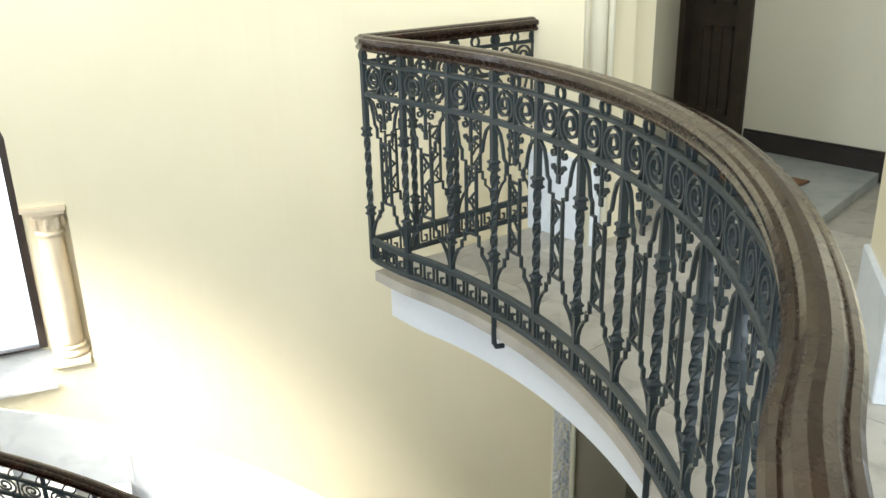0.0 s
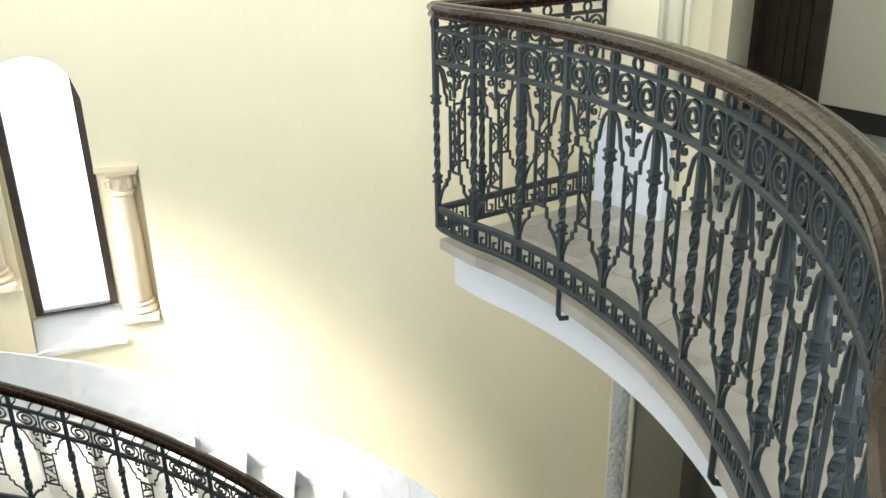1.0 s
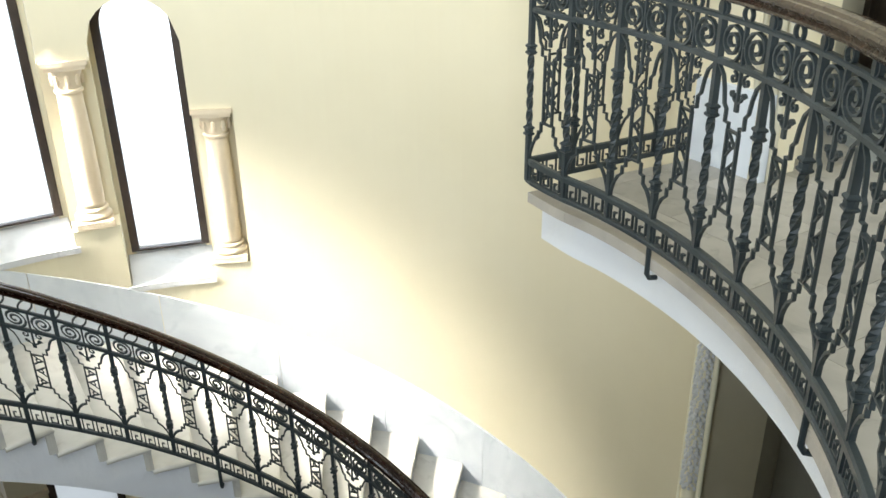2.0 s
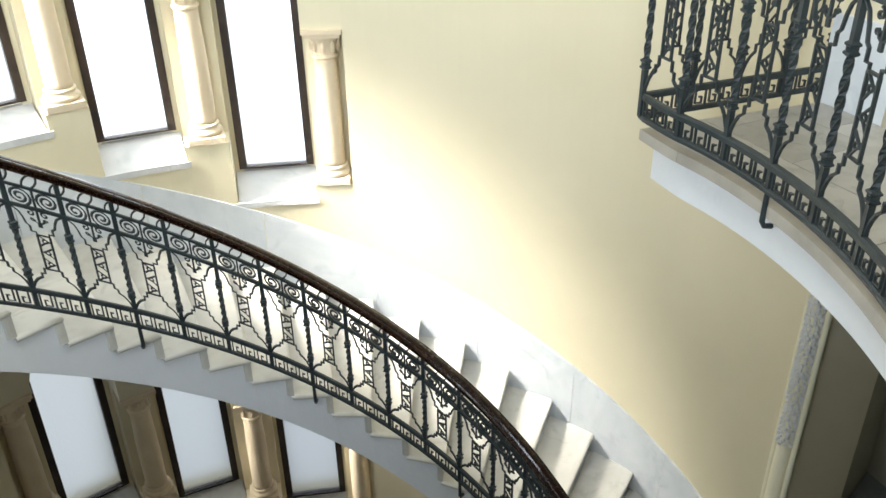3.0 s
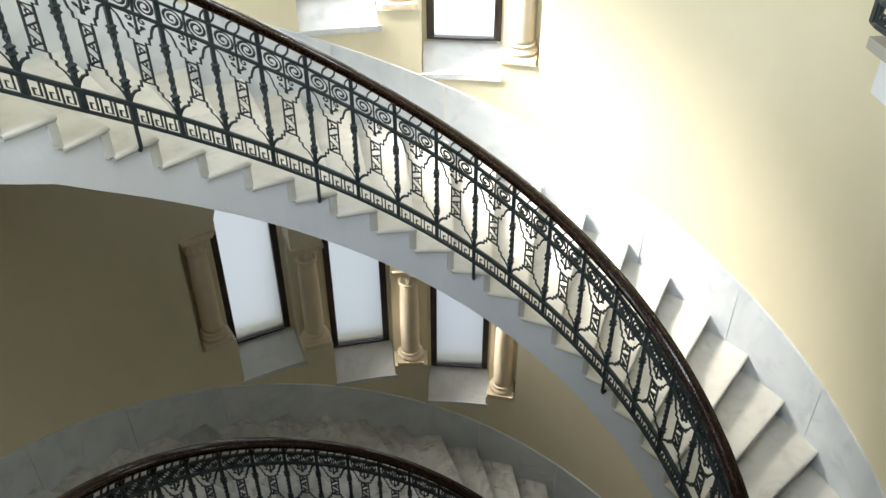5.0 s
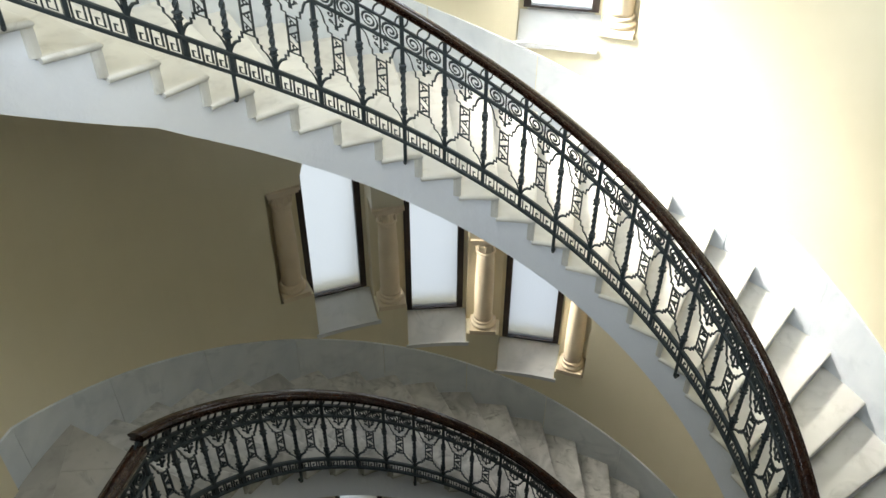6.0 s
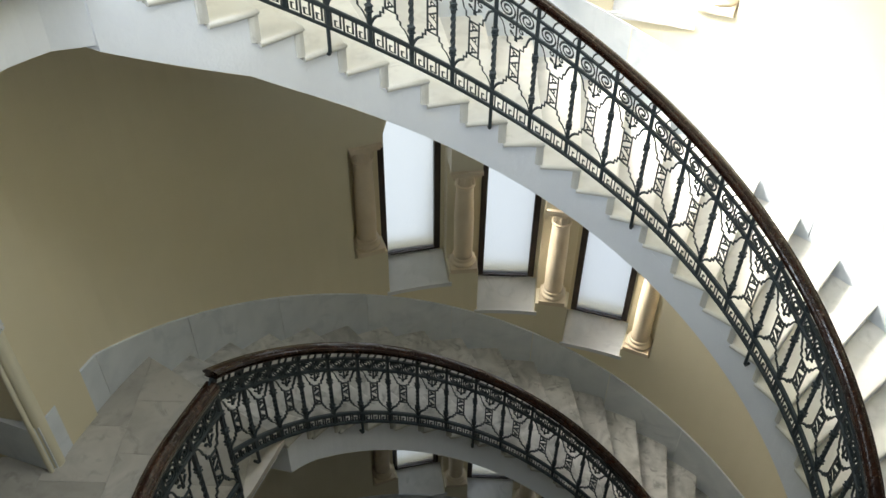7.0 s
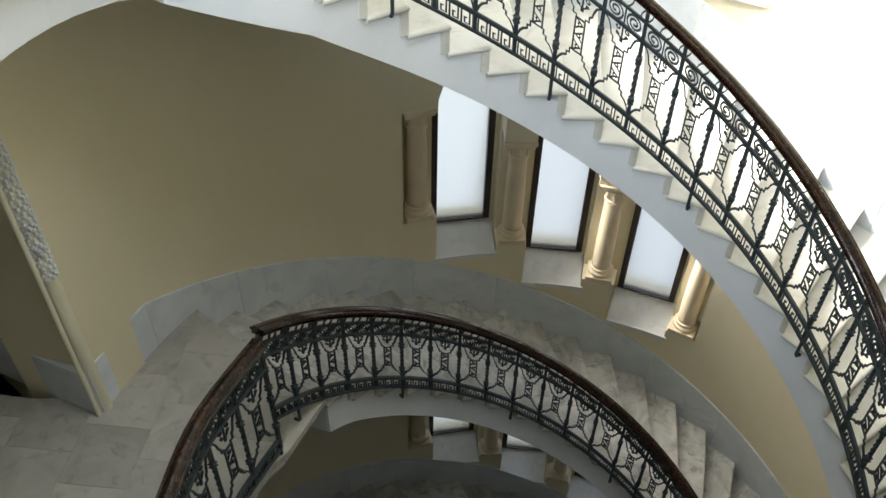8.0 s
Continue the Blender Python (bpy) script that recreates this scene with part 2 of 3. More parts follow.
for a0, a1, base in NOTCH:
    zs = sorted(base + d for d in LEVELS)
    edges = [BOTTOM] + [v for z in zs for v in (z, z + COL_H)] + [TOP]
    for lo, hi in zip(edges[::2], edges[1::2]):
        if hi > lo:
            cblock(wall_bm, C, a0, a1, R, R + NICHE, lo, hi)
    cblock(wall_bm, C, a0, a1, R + NICHE, R + DEEP, BOTTOM, TOP)
wall = finish("wall_curved", wall_bm, PLASTER)
tagged(wall, "curved cream-painted plaster stairwell wall with stepped arched windows", "wall", kind="structure")


def window(a0, a1, sill):
    root = tagged(new("window"), "narrow arched frosted window with dark brown frame in curved wall", "window", "stair windows", "structure")
    mid, half = (a0 + a1) / 2, abs(a0 - a1) / 2 - REVEAL
    r = R + SKIN + 0.01
    width = 2 * half * math.pi / 180 * r
    z0, spring = sill + SILL_RISE + 0.03, sill + WIN_H - half * math.pi / 180 * R
    bm = bmesh.new()
    pts = [(-width / 2, z0), (-width / 2, spring)]
    pts += [(-width / 2 * math.cos(t), spring + width / 2 * math.sin(t)) for t in [math.pi * k / 14 for k in range(1, 14)]]
    pts += [(width / 2, spring), (width / 2, z0)]
    strip(bm, pts, 0.056, 0.06, closed=True)
    m = Matrix.Translation(polar(C, r, mid)) @ Matrix.Rotation(radians(mid - 90), 4, "Z")
    fr = part("window_frame", bm, FRAME, root)
    fr.matrix_local = m
    bm = bmesh.new()
    vs = [bm.verts.new((u, 0, z)) for u, z in pts]
    f = bm.faces.new(vs)
    ex = bmesh.ops.extrude_face_region(bm, geom=[f])
    bmesh.ops.translate(bm, verts=[v for v in ex["geom"] if isinstance(v, bmesh.types.BMVert)], vec=(0, 0.006, 0))
    pane = part("pane", bm, GLASS, root, "bright frosted glass pane")
    pane.matrix_local = m
    pane.visible_shadow = False
    bm = bmesh.new()
    cblock(bm, C, a0 - 0.15, a1 + 0.15, R + 0.0, R + SKIN + 0.02, lambda a: sill + 0.004, lambda a: sill + 0.006)
    for v in bm.verts:
        far = (Vector((v.co.x, v.co.y, 0)) - C).length > R + 0.1
        v.co.z += SILL_RISE if far else 0.0
    cblock(bm, C, a0 + 0.4, a1 - 0.4, R - 0.012, R + 0.006, sill - 0.03, sill + 0.012)
    part("window_sill", bm, SILL, root, "sloping white marble sill")
    return root


def column(a0, a1, base):
    root = tagged(new("column"), "small warm stone column with carved capital in wall niche", "column", "niche columns", "structure")
    p = polar(C, R + 0.10, (a0 + a1) / 2, base)
    turn = Matrix.Translation(p) @ Matrix.Rotation(radians((a0 + a1) / 2), 4, "Z")
    w = 0.118
    bm = bmesh.new()
    box(bm, (-w, -w, 0.0), (w, w, 0.05))
    bmesh.ops.bevel(bm, geom=bm.edges[:], offset=0.004, segments=1, affect="EDGES")
    part("plinth", bm, COLUMN, root).matrix_local = turn
    bm = bmesh.new()
    lathe(bm, [(0.105, 0.05), (0.114, 0.062), (0.114, 0.078), (0.102, 0.09), (0.092, 0.096), (0.092, 0.104), (0.098, 0.112), (0.098, 0.122), (0.086, 0.13)], 24)
    part("base", bm, COLUMN, root, smooth=True).matrix_local = turn
    bm = bmesh.new()
    lathe(bm, [(0.084, 0.13), (0.082, 0.16), (0.084, 0.35), (0.082, 0.6), (0.074, 0.86), (0.073, 0.885)], 24)
    part("shaft", bm, COLUMN, root, smooth=True).matrix_local = turn
    bm = bmesh.new()
    lathe(bm, [(0.075, 0.885), (0.086, 0.892), (0.086, 0.906), (0.075, 0.914), (0.078, 0.96), (0.088, 1.0), (0.104, 1.03), (0.104, 1.04)], 24)
    for k in range(8):
        t = 2 * math.pi * k / 8
        x, y = math.cos(t), math.sin(t)
        lathe(bm, [(0.012, -0.03), (0.018, 0.0), (0.014, 0.03), (0.004, 0.045)], 6, Vector((0.085 * x, 0.085 * y, 0.965)))
    part("capital", bm, COLUMN, root, "carved leaf capital").matrix_local = turn
    bm = bmesh.new()
    box(bm, (-w, -w, 1.04), (w, w, 1.065))
    box(bm, (-w - 0.012, -w - 0.012, 1.065), (w + 0.012, w + 0.012, 1.096))
    part("abacus", bm, COLUMN, root).matrix_local = turn
    return root


for d in LEVELS[:4]:
    for a0, a1, sill in WIN:
        window(a0, a1, sill + d)
    for a0, a1, base in NOTCH:
        column(a0, a1, base + d)

# daylight standing behind each pane; its sun comes through the glass towards the opposite stairs
DAY = (0.86, 0.94, 1.0)
for d, watts in zip(LEVELS, (17.0, 15.0, 2.8, 2.5)):
    for k, (a0, a1, sill) in enumerate(WIN):
        mid = (a0 + a1) / 2
        p = polar(C, R + DEEP + 0.10, mid, sill + d + 0.80)
        area_light("daylight", p, polar(C, 0.5, mid, sill + d + 0.3), 0.56, 2.3, watts, colour=DAY)
# added lamps before the panes throw a sun-like glow on nearby wall and steps
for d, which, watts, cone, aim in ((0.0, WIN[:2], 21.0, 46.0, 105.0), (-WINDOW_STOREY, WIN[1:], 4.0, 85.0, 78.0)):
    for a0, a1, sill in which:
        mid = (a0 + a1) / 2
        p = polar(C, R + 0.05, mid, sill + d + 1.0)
        area_light("sun_glow_fill", p, polar(C, R - 0.05, aim, d - 1.60), 0.24, 0.9, watts, cone, (1.0, 0.97, 0.90))

# ---------------------------------------------------------------- flights of stairs
J1 = 22          # last nosing, at the floor below


def soffit_z(a):
    return -1.525 - (148 - min(a, 187.0)) * 0.0221 + 0.0145 * max(0.0, a - 187.0)


def flight(dz, name_label, at_in=184.4, at_out=182.5, dado=0.43, lift=0.0, marble_of=TREAD, first=-3):
    """A curved flight. at_in, at_out: angles of nosing 0 at the open end and at the wall."""
    root = tagged(new("stair_flight"), name_label, "stairs", "stair flights", "structure")

    def ai(j):
        return at_in - 7.34 * j

    def ao(j):
        return at_out - 6.95 * j

    def top(j):
        return -0.342 - RISE * j + dz

    # one sloping slab whose face towards the well is plain below the steps
    body = bmesh.new()
    N, rings = 3, []
    for k in range((J1 - first) * N + 1):
        s = first + k / N
        p, q = inner(ai(s), 0.045, 0.0, dz == 0.0), polar(C, R + 0.02, ao(s))
        zb, zt = soffit_z(ai(s)) + dz + lift, top(s) - RISE - 0.035
        rings.append([body.verts.new((v.x, v.y, z)) for v, z in ((p, zb), (q, zb - 0.04), (q, zt), (p, zt))])
    for u, v in zip(rings, rings[1:]):
        for i in range(4):
            body.faces.new((u[i], u[(i + 1) % 4], v[(i + 1) % 4], v[i]))
    body.faces.new(rings[0])
    body.faces.new(rings[-1][::-1])
    part("stringer", body, WHITE, root, "white painted string and soffit")
    for j in range(first + 1, J1):
        z = top(j)
        # painted block that fills the flight under the tread
        bm = bmesh.new()
        rows = []
        for k in range(4):
            s = j - 1 + 0.02 + 0.86 * k / 3
            zb = top(s) - RISE - 0.035 - 0.06
            rows.append([bm.verts.new((v.x, v.y, h)) for v, h in ((inner(ai(s), 0.0452, 0.0, dz == 0.0), zb), (polar(C, R + 0.01, ao(s)), zb), (polar(C, R + 0.01, ao(s)), z - 0.03), (inner(ai(s), 0.0452, 0.0, dz == 0.0), z - 0.03))])
        for u, v in zip(rows, rows[1:]):
            for i in range(4):
                bm.faces.new((u[i], u[(i + 1) % 4], v[(i + 1) % 4], v[i]))
        bm.faces.new(rows[0])
        bm.faces.new(rows[-1][::-1])
        part("step_block", bm, WHITE, root)
        # marble tread with a rounded nosing along its front and its open end
        bm = bmesh.new()
        loops = []
        for k in range(7):
            front = (0.0, 0.3, 0.6, 0.88, 0.955, 0.985, 1.0)[k]
            drop = (0, 0, 0, 0, 0.001, 0.005, 0.014)[k]
            s = j - 1 - 0.06 + 1.06 * front
            q = polar(C, R + 0.012, ao(s))
            ring = []
            for off, h in ((0.012, -0.034 + drop), (0.004, -0.026), (0.002, -0.017), (0.004, -0.009), (0.012, -0.002), (0.024, 0.0)):
                ring.append(inner(ai(s), 0.018 + off, z + max(-0.034 + drop, min(h, -drop)), dz == 0.0))
            ring += [Vector((q.x, q.y, z - drop)), Vector((q.x, q.y, z - 0.034 + drop))]
            loops.append([bm.verts.new(v) for v in ring])
        for u, v in zip(loops, loops[1:]):
            for i in range(8):
                bm.faces.new((u[i], u[(i + 1) % 8], v[(i + 1) % 8], v[i]))
        bm.faces.new(loops[0])
        bm.faces.new(loops[-1][::-1])
        part("tread", bm, marble_of, root)
        # riser under this nosing, hollowed towards its open end
        bm = bmesh.new()
        rows = []
        for off, back in ((0.030, 0.02), (0.036, 0.09), (0.055, 0.14), (0.10, 0.16), (None, 0.13)):
            ring = []
            for d in (back, back + 0.10):
                s = j - d
                ring.append(inner(ai(s), off, 0.0, dz == 0.0) if off else polar(C, R + 0.01, ao(s)))
            rows.append([bm.verts.new((v.x, v.y, h)) for v, h in ((ring[0], z - RISE - 0.004), (ring[1], z - RISE - 0.004), (ring[1], z - 0.032), (ring[0], z - 0.032))])
        for u, v in zip(rows, rows[1:]):
            for i in range(4):
                bm.faces.new((u[i], u[(i + 1) % 4], v[(i + 1) % 4], v[i]))
        bm.faces.new(rows[0])
        bm.faces.new(rows[-1][::-1])
        part("riser", bm, marble_of, root)

    # sloping marble dado against the wall, cut into slabs, level beside the landing
    def over(a):
        return top((at_out - a) / 6.95)

    a, end = ao(first + (1 if dz == 0.0 else 0)), ao(J1)
    cuts = [a - (a - end) * k / 11 for k in range(12)]
    for u, v in zip(cuts, cuts[1:]):
        bm = bmesh.new()
        cblock(bm, C, u - 0.04, v + 0.04, R - 0.018, R + 0.004, lambda q: over(q) - 0.25, lambda q: over(q) + dado, 2.0)
        part("dado_slab", bm, DADO, root)
    bm = bmesh.new()
    cblock(bm, C, A_LEFT + 0.6, a + 0.04, R - 0.018, R + 0.004, over(a) - 0.05, over(a) + dado, 2.0)
    part("dado_slab", bm, DADO, root)
    return root


flight(0.0, "curved stair flight with white marble treads and painted string")
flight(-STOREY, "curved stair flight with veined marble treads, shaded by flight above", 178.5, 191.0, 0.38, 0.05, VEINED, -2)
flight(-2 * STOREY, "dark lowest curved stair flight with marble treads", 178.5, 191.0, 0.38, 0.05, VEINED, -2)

# ---------------------------------------------------------------- landings
def spline(pts, per=6):
    out = []
    n = len(pts)
    for i in range(n - 1):
        p0, p1, p2, p3 = pts[max(i - 1, 0)], pts[i], pts[i + 1], pts[min(i + 2, n - 1)]
        for k in range(per):
            t = k / per
            out.append(0.5 * (2 * p1 + (p2 - p0) * t + (2 * p0 - 5 * p1 + 4 * p2 - p3) * t * t + (3 * p1 - p0 - 3 * p2 + p3) * t ** 3))
    out.append(pts[-1])
    return out


CORNER = polar(L, 2.475, 55.2)
arc = [CORNER] + [polar(L, RL, a) for a in range(50, -26, -5)]
bend = [Vector(p) for p in ((0.33, 0.44, 0), (0.28, 0.18, 0), (0.16, -0.10, 0), (-0.12, -0.36, 0), (-0.6, -0.52, 0), (-1.3, -0.55, 0))]
left_low = [Vector(p) for p in ((-1.95, -0.02, 0), (-2.42, 0.42, 0), (-2.70, 0.74, 0))]
left_up = [Vector(p) for p in ((-2.1, -0.35, 0), (-2.68, 0.05, 0), (-3.10, 0.46, 0), (-3.34, 0.84, 0))]
KINK = inner(210.1)
EDGE = spline(arc + bend + left_up + [KINK], 4)          # line of the railing round the upper landing
EDGE_LOW = spline(arc + bend + left_low + [polar(I, RI, 210.1)], 4)
RETURN_END = Vector((0.375, 4.425, 0))
WALL_R, WALL_L = polar(C, R, A_RIGHT), polar(C, R, A_LEFT)


def inset(line, d):
    """The line moved by d towards the well."""
    out = []
    for i, p in enumerate(line):
        t = (line[min(i + 1, len(line) - 1)] - line[max(i - 1, 0)]).normalized()
        out.append(p + Vector((t.y, -t.x, 0)) * d)
    return out


LIP, LIP_LOW = inset(EDGE, -0.065), inset(EDGE_LOW, -0.065)
BOX = (-7.0, -5.0, 6.0, 8.5)
HALL_IN = Vector((1.50, 6.30, 0))


def spread(path, cuts, n):
    """n places along a path whose corners lie at the given fractions."""
    out = []
    for i in range(n):
        t = i / (n - 1)
        k = max(j for j in range(len(cuts) - 1) if cuts[j] <= t + 1e-9)
        out.append(path[k].lerp(path[k + 1], min(1.0, (t - cuts[k]) / (cuts[k + 1] - cuts[k]))))
    return out


CUT = next(i for i, p in enumerate(LIP_LOW) if p.x < -0.6)
START = next(i for i, p in enumerate(LIP_LOW) if p.y < 2.9)
WEST = [Vector((BOX[0], BOX[1], 0)), Vector((BOX[0], -0.45, 0)), Vector((-4.9, -0.45, 0)), polar(C, R + 0.1, 216), polar(C, R + 0.1, 204), polar(C, R + 0.1, 197.2)]
EAST = [WALL_R, HALL_IN, Vector((BOX[2], 6.3, 0)), Vector((BOX[2], BOX[1], 0))]
LIP[-1] = inner(208.6, 0.03)
LIP.append(inner(204.0, 0.03))
LIP_LOW[-1] = polar(I, RI + 0.03, 208.6)
LIP_LOW.append(polar(I, RI + 0.06, 195.0))
OUT_UP = spread([RETURN_END + Vector((0.02, -0.03, 0))] + EAST + WEST, [0, 0.04, 0.12, 0.25, 0.5, 0.75, 0.84, 0.88, 0.94, 0.97, 1.0], len(LIP))
LOW_W, LOW_E = LIP_LOW[CUT:], LIP_LOW[START:CUT + 1]
OUT_W = spread([Vector((-0.6, BOX[1], 0))] + WEST, [0, 0.4, 0.6, 0.7, 0.84, 0.92, 1.0], len(LOW_W))
OUT_E = spread(EAST + [Vector((-0.6, BOX[1], 0))], [0, 0.15, 0.4, 0.75, 1.0], len(LOW_E))


def loft(bm, near, far, z0, z1, deeper):
    """A slab between two lines of equal count, deeper where the stairs join it."""
    rows = []
    for i, o in zip(near, far):
        b = z0 - deeper * min(1.0, max(0.0, (-2.2 - i.x) / 0.7))
        rows.append([bm.verts.new((p.x, p.y, z)) for p, z in ((i, b), (o, b), (o, z1), (i, z1))])
    for u, v in zip(rows, rows[1:]):
        for k in range(4):
            bm.faces.new((u[k], u[(k + 1) % 4], v[(k + 1) % 4], v[k]))
    bm.faces.new(rows[0])
    bm.faces.new(rows[-1][::-1])


def clip(poly, axis, value, keep_less):
    out = []
    for i, p in enumerate(poly):
        q = poly[(i + 1) % len(poly)]
        a, b = p[axis] - value, q[axis] - value
        if keep_less:
            a, b = -a, -b
        if a >= 0:
            out.append(p)
        if (a >= 0) != (b >= 0):
            t = a / (a - b)
            out.append(tuple(p[k] + (q[k] - p[k]) * t for k in range(2)))
    return out


def landing(name, lip, outer, z, label, window_of_tiles, tile):
    root = tagged(new(name), label, "floor", kind="structure")
    bm = bmesh.new()
    loft(bm, inset(lip, -0.025), outer, z - 0.255, z - 0.012, 0.10 if z == 0.0 else 0.0)
    plan = lip + outer[::-1]
    part("slab", bm, WHITE, root, "white painted slab edge")
    bm = bmesh.new()
    loft(bm, inset(lip, -0.10), outer, z - 0.0122, z - 0.0035, 0.0)
    part("paving", bm, TILE, root, "marble paving of the hall")
    # stone lip along the open edge, in separate pieces
    k = 0
    while k < len(lip) - 2:
        e = min(k + 5, len(lip) - 1)
        bm = bmesh.new()
        sweep(bm, [p + Vector((0, 0, z)) for p in lip[k:e + 1]], [(-0.034, -0.012), (-0.028, -0.003), (0.06, -0.001), (0.06, -0.05), (-0.006, -0.05), (-0.014, -0.032), (-0.032, -0.026)])
        part("edge_stone", bm, STONE, root)
        k = e
    # square marble tiles laid along the hall
    flat = [(p.x, p.y) for p in plan]
    turn = radians(45)
    ca, sa = math.cos(turn), math.sin(turn)
    rot = [(x * ca + y * sa, -x * sa + y * ca) for x, y in flat]
    x0, x1, y0, y1 = window_of_tiles
    gap = 0.0016
    for i in range(int((x1 - x0) / tile)):
        for j in range(int((y1 - y0) / tile)):
            lo = (x0 + i * tile, y0 + j * tile + (tile / 2 if i % 2 else 0))
            poly = rot
            for axis, v, less in ((0, lo[0] + gap, False), (0, lo[0] + tile - gap, True), (1, lo[1] + gap, False), (1, lo[1] + tile - gap, True)):
                poly = clip(poly, axis, v, less) if len(poly) > 2 else []
            seen = []
            for p in poly:
                if not seen or math.hypot(p[0] - seen[-1][0], p[1] - seen[-1][1]) > 1e-4:
                    seen.append(p)
            if len(seen) > 2 and math.hypot(seen[0][0] - seen[-1][0], seen[0][1] - seen[-1][1]) < 1e-4:
                seen.pop()
            area = 0.5 * abs(sum(a[0] * b[1] - a[1] * b[0] for a, b in zip(seen, seen[1:] + seen[:1]))) if len(seen) > 2 else 0
            if area < 0.004:
                continue
            bm = bmesh.new()
            slab(bm, [(x * ca - y * sa, x * sa + y * ca) for x, y in seen], z - 0.0115, z + random.uniform(-0.0008, 0.0008))
            part("tile", bm, TILE, root)
    return root


F1 = -0.05 - STOREY
F1E = -0.367 - RISE * J1
landing("floor_upper", LIP, OUT_UP, 0.0, "pale worn marble tile landing with stone edge", (0.2, 5.6, -1.0, 4.6), 0.42)
landing("floor_lower", LOW_W, OUT_W, F1, "shaded veined marble tile landing with stone edge", (-4.6, -0.4, -1.0, 5.0), 0.42)
landing("floor_lower_hall", LOW_E, OUT_E, F1E, "shaded marble hall floor below the balcony", (2.6, 6.0, 1.5, 4.6), 0.42)
bm = bmesh.new()
slab(bm, [(-7, -5), (6, -5), (6, 8.5), (-7, 8.5)], BOTTOM - 0.1, BOTTOM)
tagged(finish("ground", bm, TILE), "dark marble ground floor of the stairwell", "floor", kind="structure")

# ---------------------------------------------------------------- hall walls, ceiling


def straight_wall(name, a, b, z0, z1, thick, mat, label):
    d = (b - a)
    m = Matrix.Translation(a) @ Matrix.Rotation(math.atan2(d.y, d.x), 4, "Z")
    bm = bmesh.new()
    box(bm, (0, 0, z0), (d.length, thick, z1), m)
    return tagged(finish(name, bm, mat), label, "wall", kind="structure")


V = lambda x, y: Vector((x, y, 0))
bm = bmesh.new()
out = polar(C, R + DEEP, A_RIGHT + 3)
slab(bm, [(WALL_R.x, WALL_R.y), (HALL_IN.x, HALL_IN.y), (HALL_IN.x - 0.3, HALL_IN.y + 0.1), (out.x, out.y)], BOTTOM, TOP)
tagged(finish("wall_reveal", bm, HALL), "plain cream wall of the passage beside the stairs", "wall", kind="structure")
DA, DB = V(1.50, 6.30), V(1.88, 5.885)           # door opening
DIR = (DB - DA).normalized()
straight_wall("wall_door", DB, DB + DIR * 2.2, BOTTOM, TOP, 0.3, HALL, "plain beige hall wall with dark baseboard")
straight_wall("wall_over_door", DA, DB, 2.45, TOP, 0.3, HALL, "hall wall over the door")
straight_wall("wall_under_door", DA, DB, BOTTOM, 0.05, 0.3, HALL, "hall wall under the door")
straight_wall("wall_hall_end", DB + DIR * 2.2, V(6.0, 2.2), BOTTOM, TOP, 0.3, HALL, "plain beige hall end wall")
straight_wall("wall_left_reveal", V(-6.6, -0.9), WALL_L, BOTTOM, TOP, 0.4, PLASTER, "cream wall of the passage beside the lower landing")
# the hall side of the stairwell has tall windows behind the landing
for x0, x1 in ((-7.0, -3.2), (-1.4, 0.4), (2.2, 6.0)):
    straight_wall("wall_south", V(x0, -5), V(x1, -5), BOTTOM, TOP, -0.2, HALL, "plain hall wall behind the landing")
for x0 in (-3.2, 0.4):
    straight_wall("wall_south", V(x0, -5), V(x0 + 1.8, -5), BOTTOM, 0.9, -0.2, HALL, "plain hall wall under a window")
    straight_wall("wall_south", V(x0, -5), V(x0 + 1.8, -5), 3.6, TOP, -0.2, HALL, "plain hall wall over a window")
    area_light("window_daylight", (x0 + 0.9, -5.1, 2.25), (x0 + 0.6, 0.0, 1.0), 1.7, 2.6, 420.0, colour=(0.80, 0.90, 1.0))
straight_wall("wall_east", V(6, -5), V(6, 8.5), BOTTOM, TOP, -0.2, HALL, "plain hall wall")
straight_wall("wall_west", V(-7, -5), V(-7, 8.5), BOTTOM, TOP, 0.2, HALL, "plain hall wall")

for z, top in ((0.06, 0.0), (F1E + 0.06, F1E)):
    # raised hall floor with a grey threshold
    bm = bmesh.new()
    slab(bm, [(1.50, 6.28), (1.05, 5.2), (1.30, 4.30), (1.62, 4.03), (2.517, 5.19)], top - 0.01, z)
    tagged(finish("threshold", bm, GREY), "grey marble step up to the hall", "step", kind="structure")
    m = Matrix.Translation(DB + Vector((0, 0, z))) @ Matrix.Rotation(math.atan2(DIR.y, DIR.x), 4, "Z")
    bm = bmesh.new()
    box(bm, (0.02, -0.022, -0.058), (2.15, -0.001, 0.11), m)
    box(bm, (0.02, -0.016, 0.11), (2.15, -0.001, 0.13), m)
    tagged(finish("baseboard", bm, BASEB), "dark brown baseboard along the hall wall", "baseboard", kind="structure")


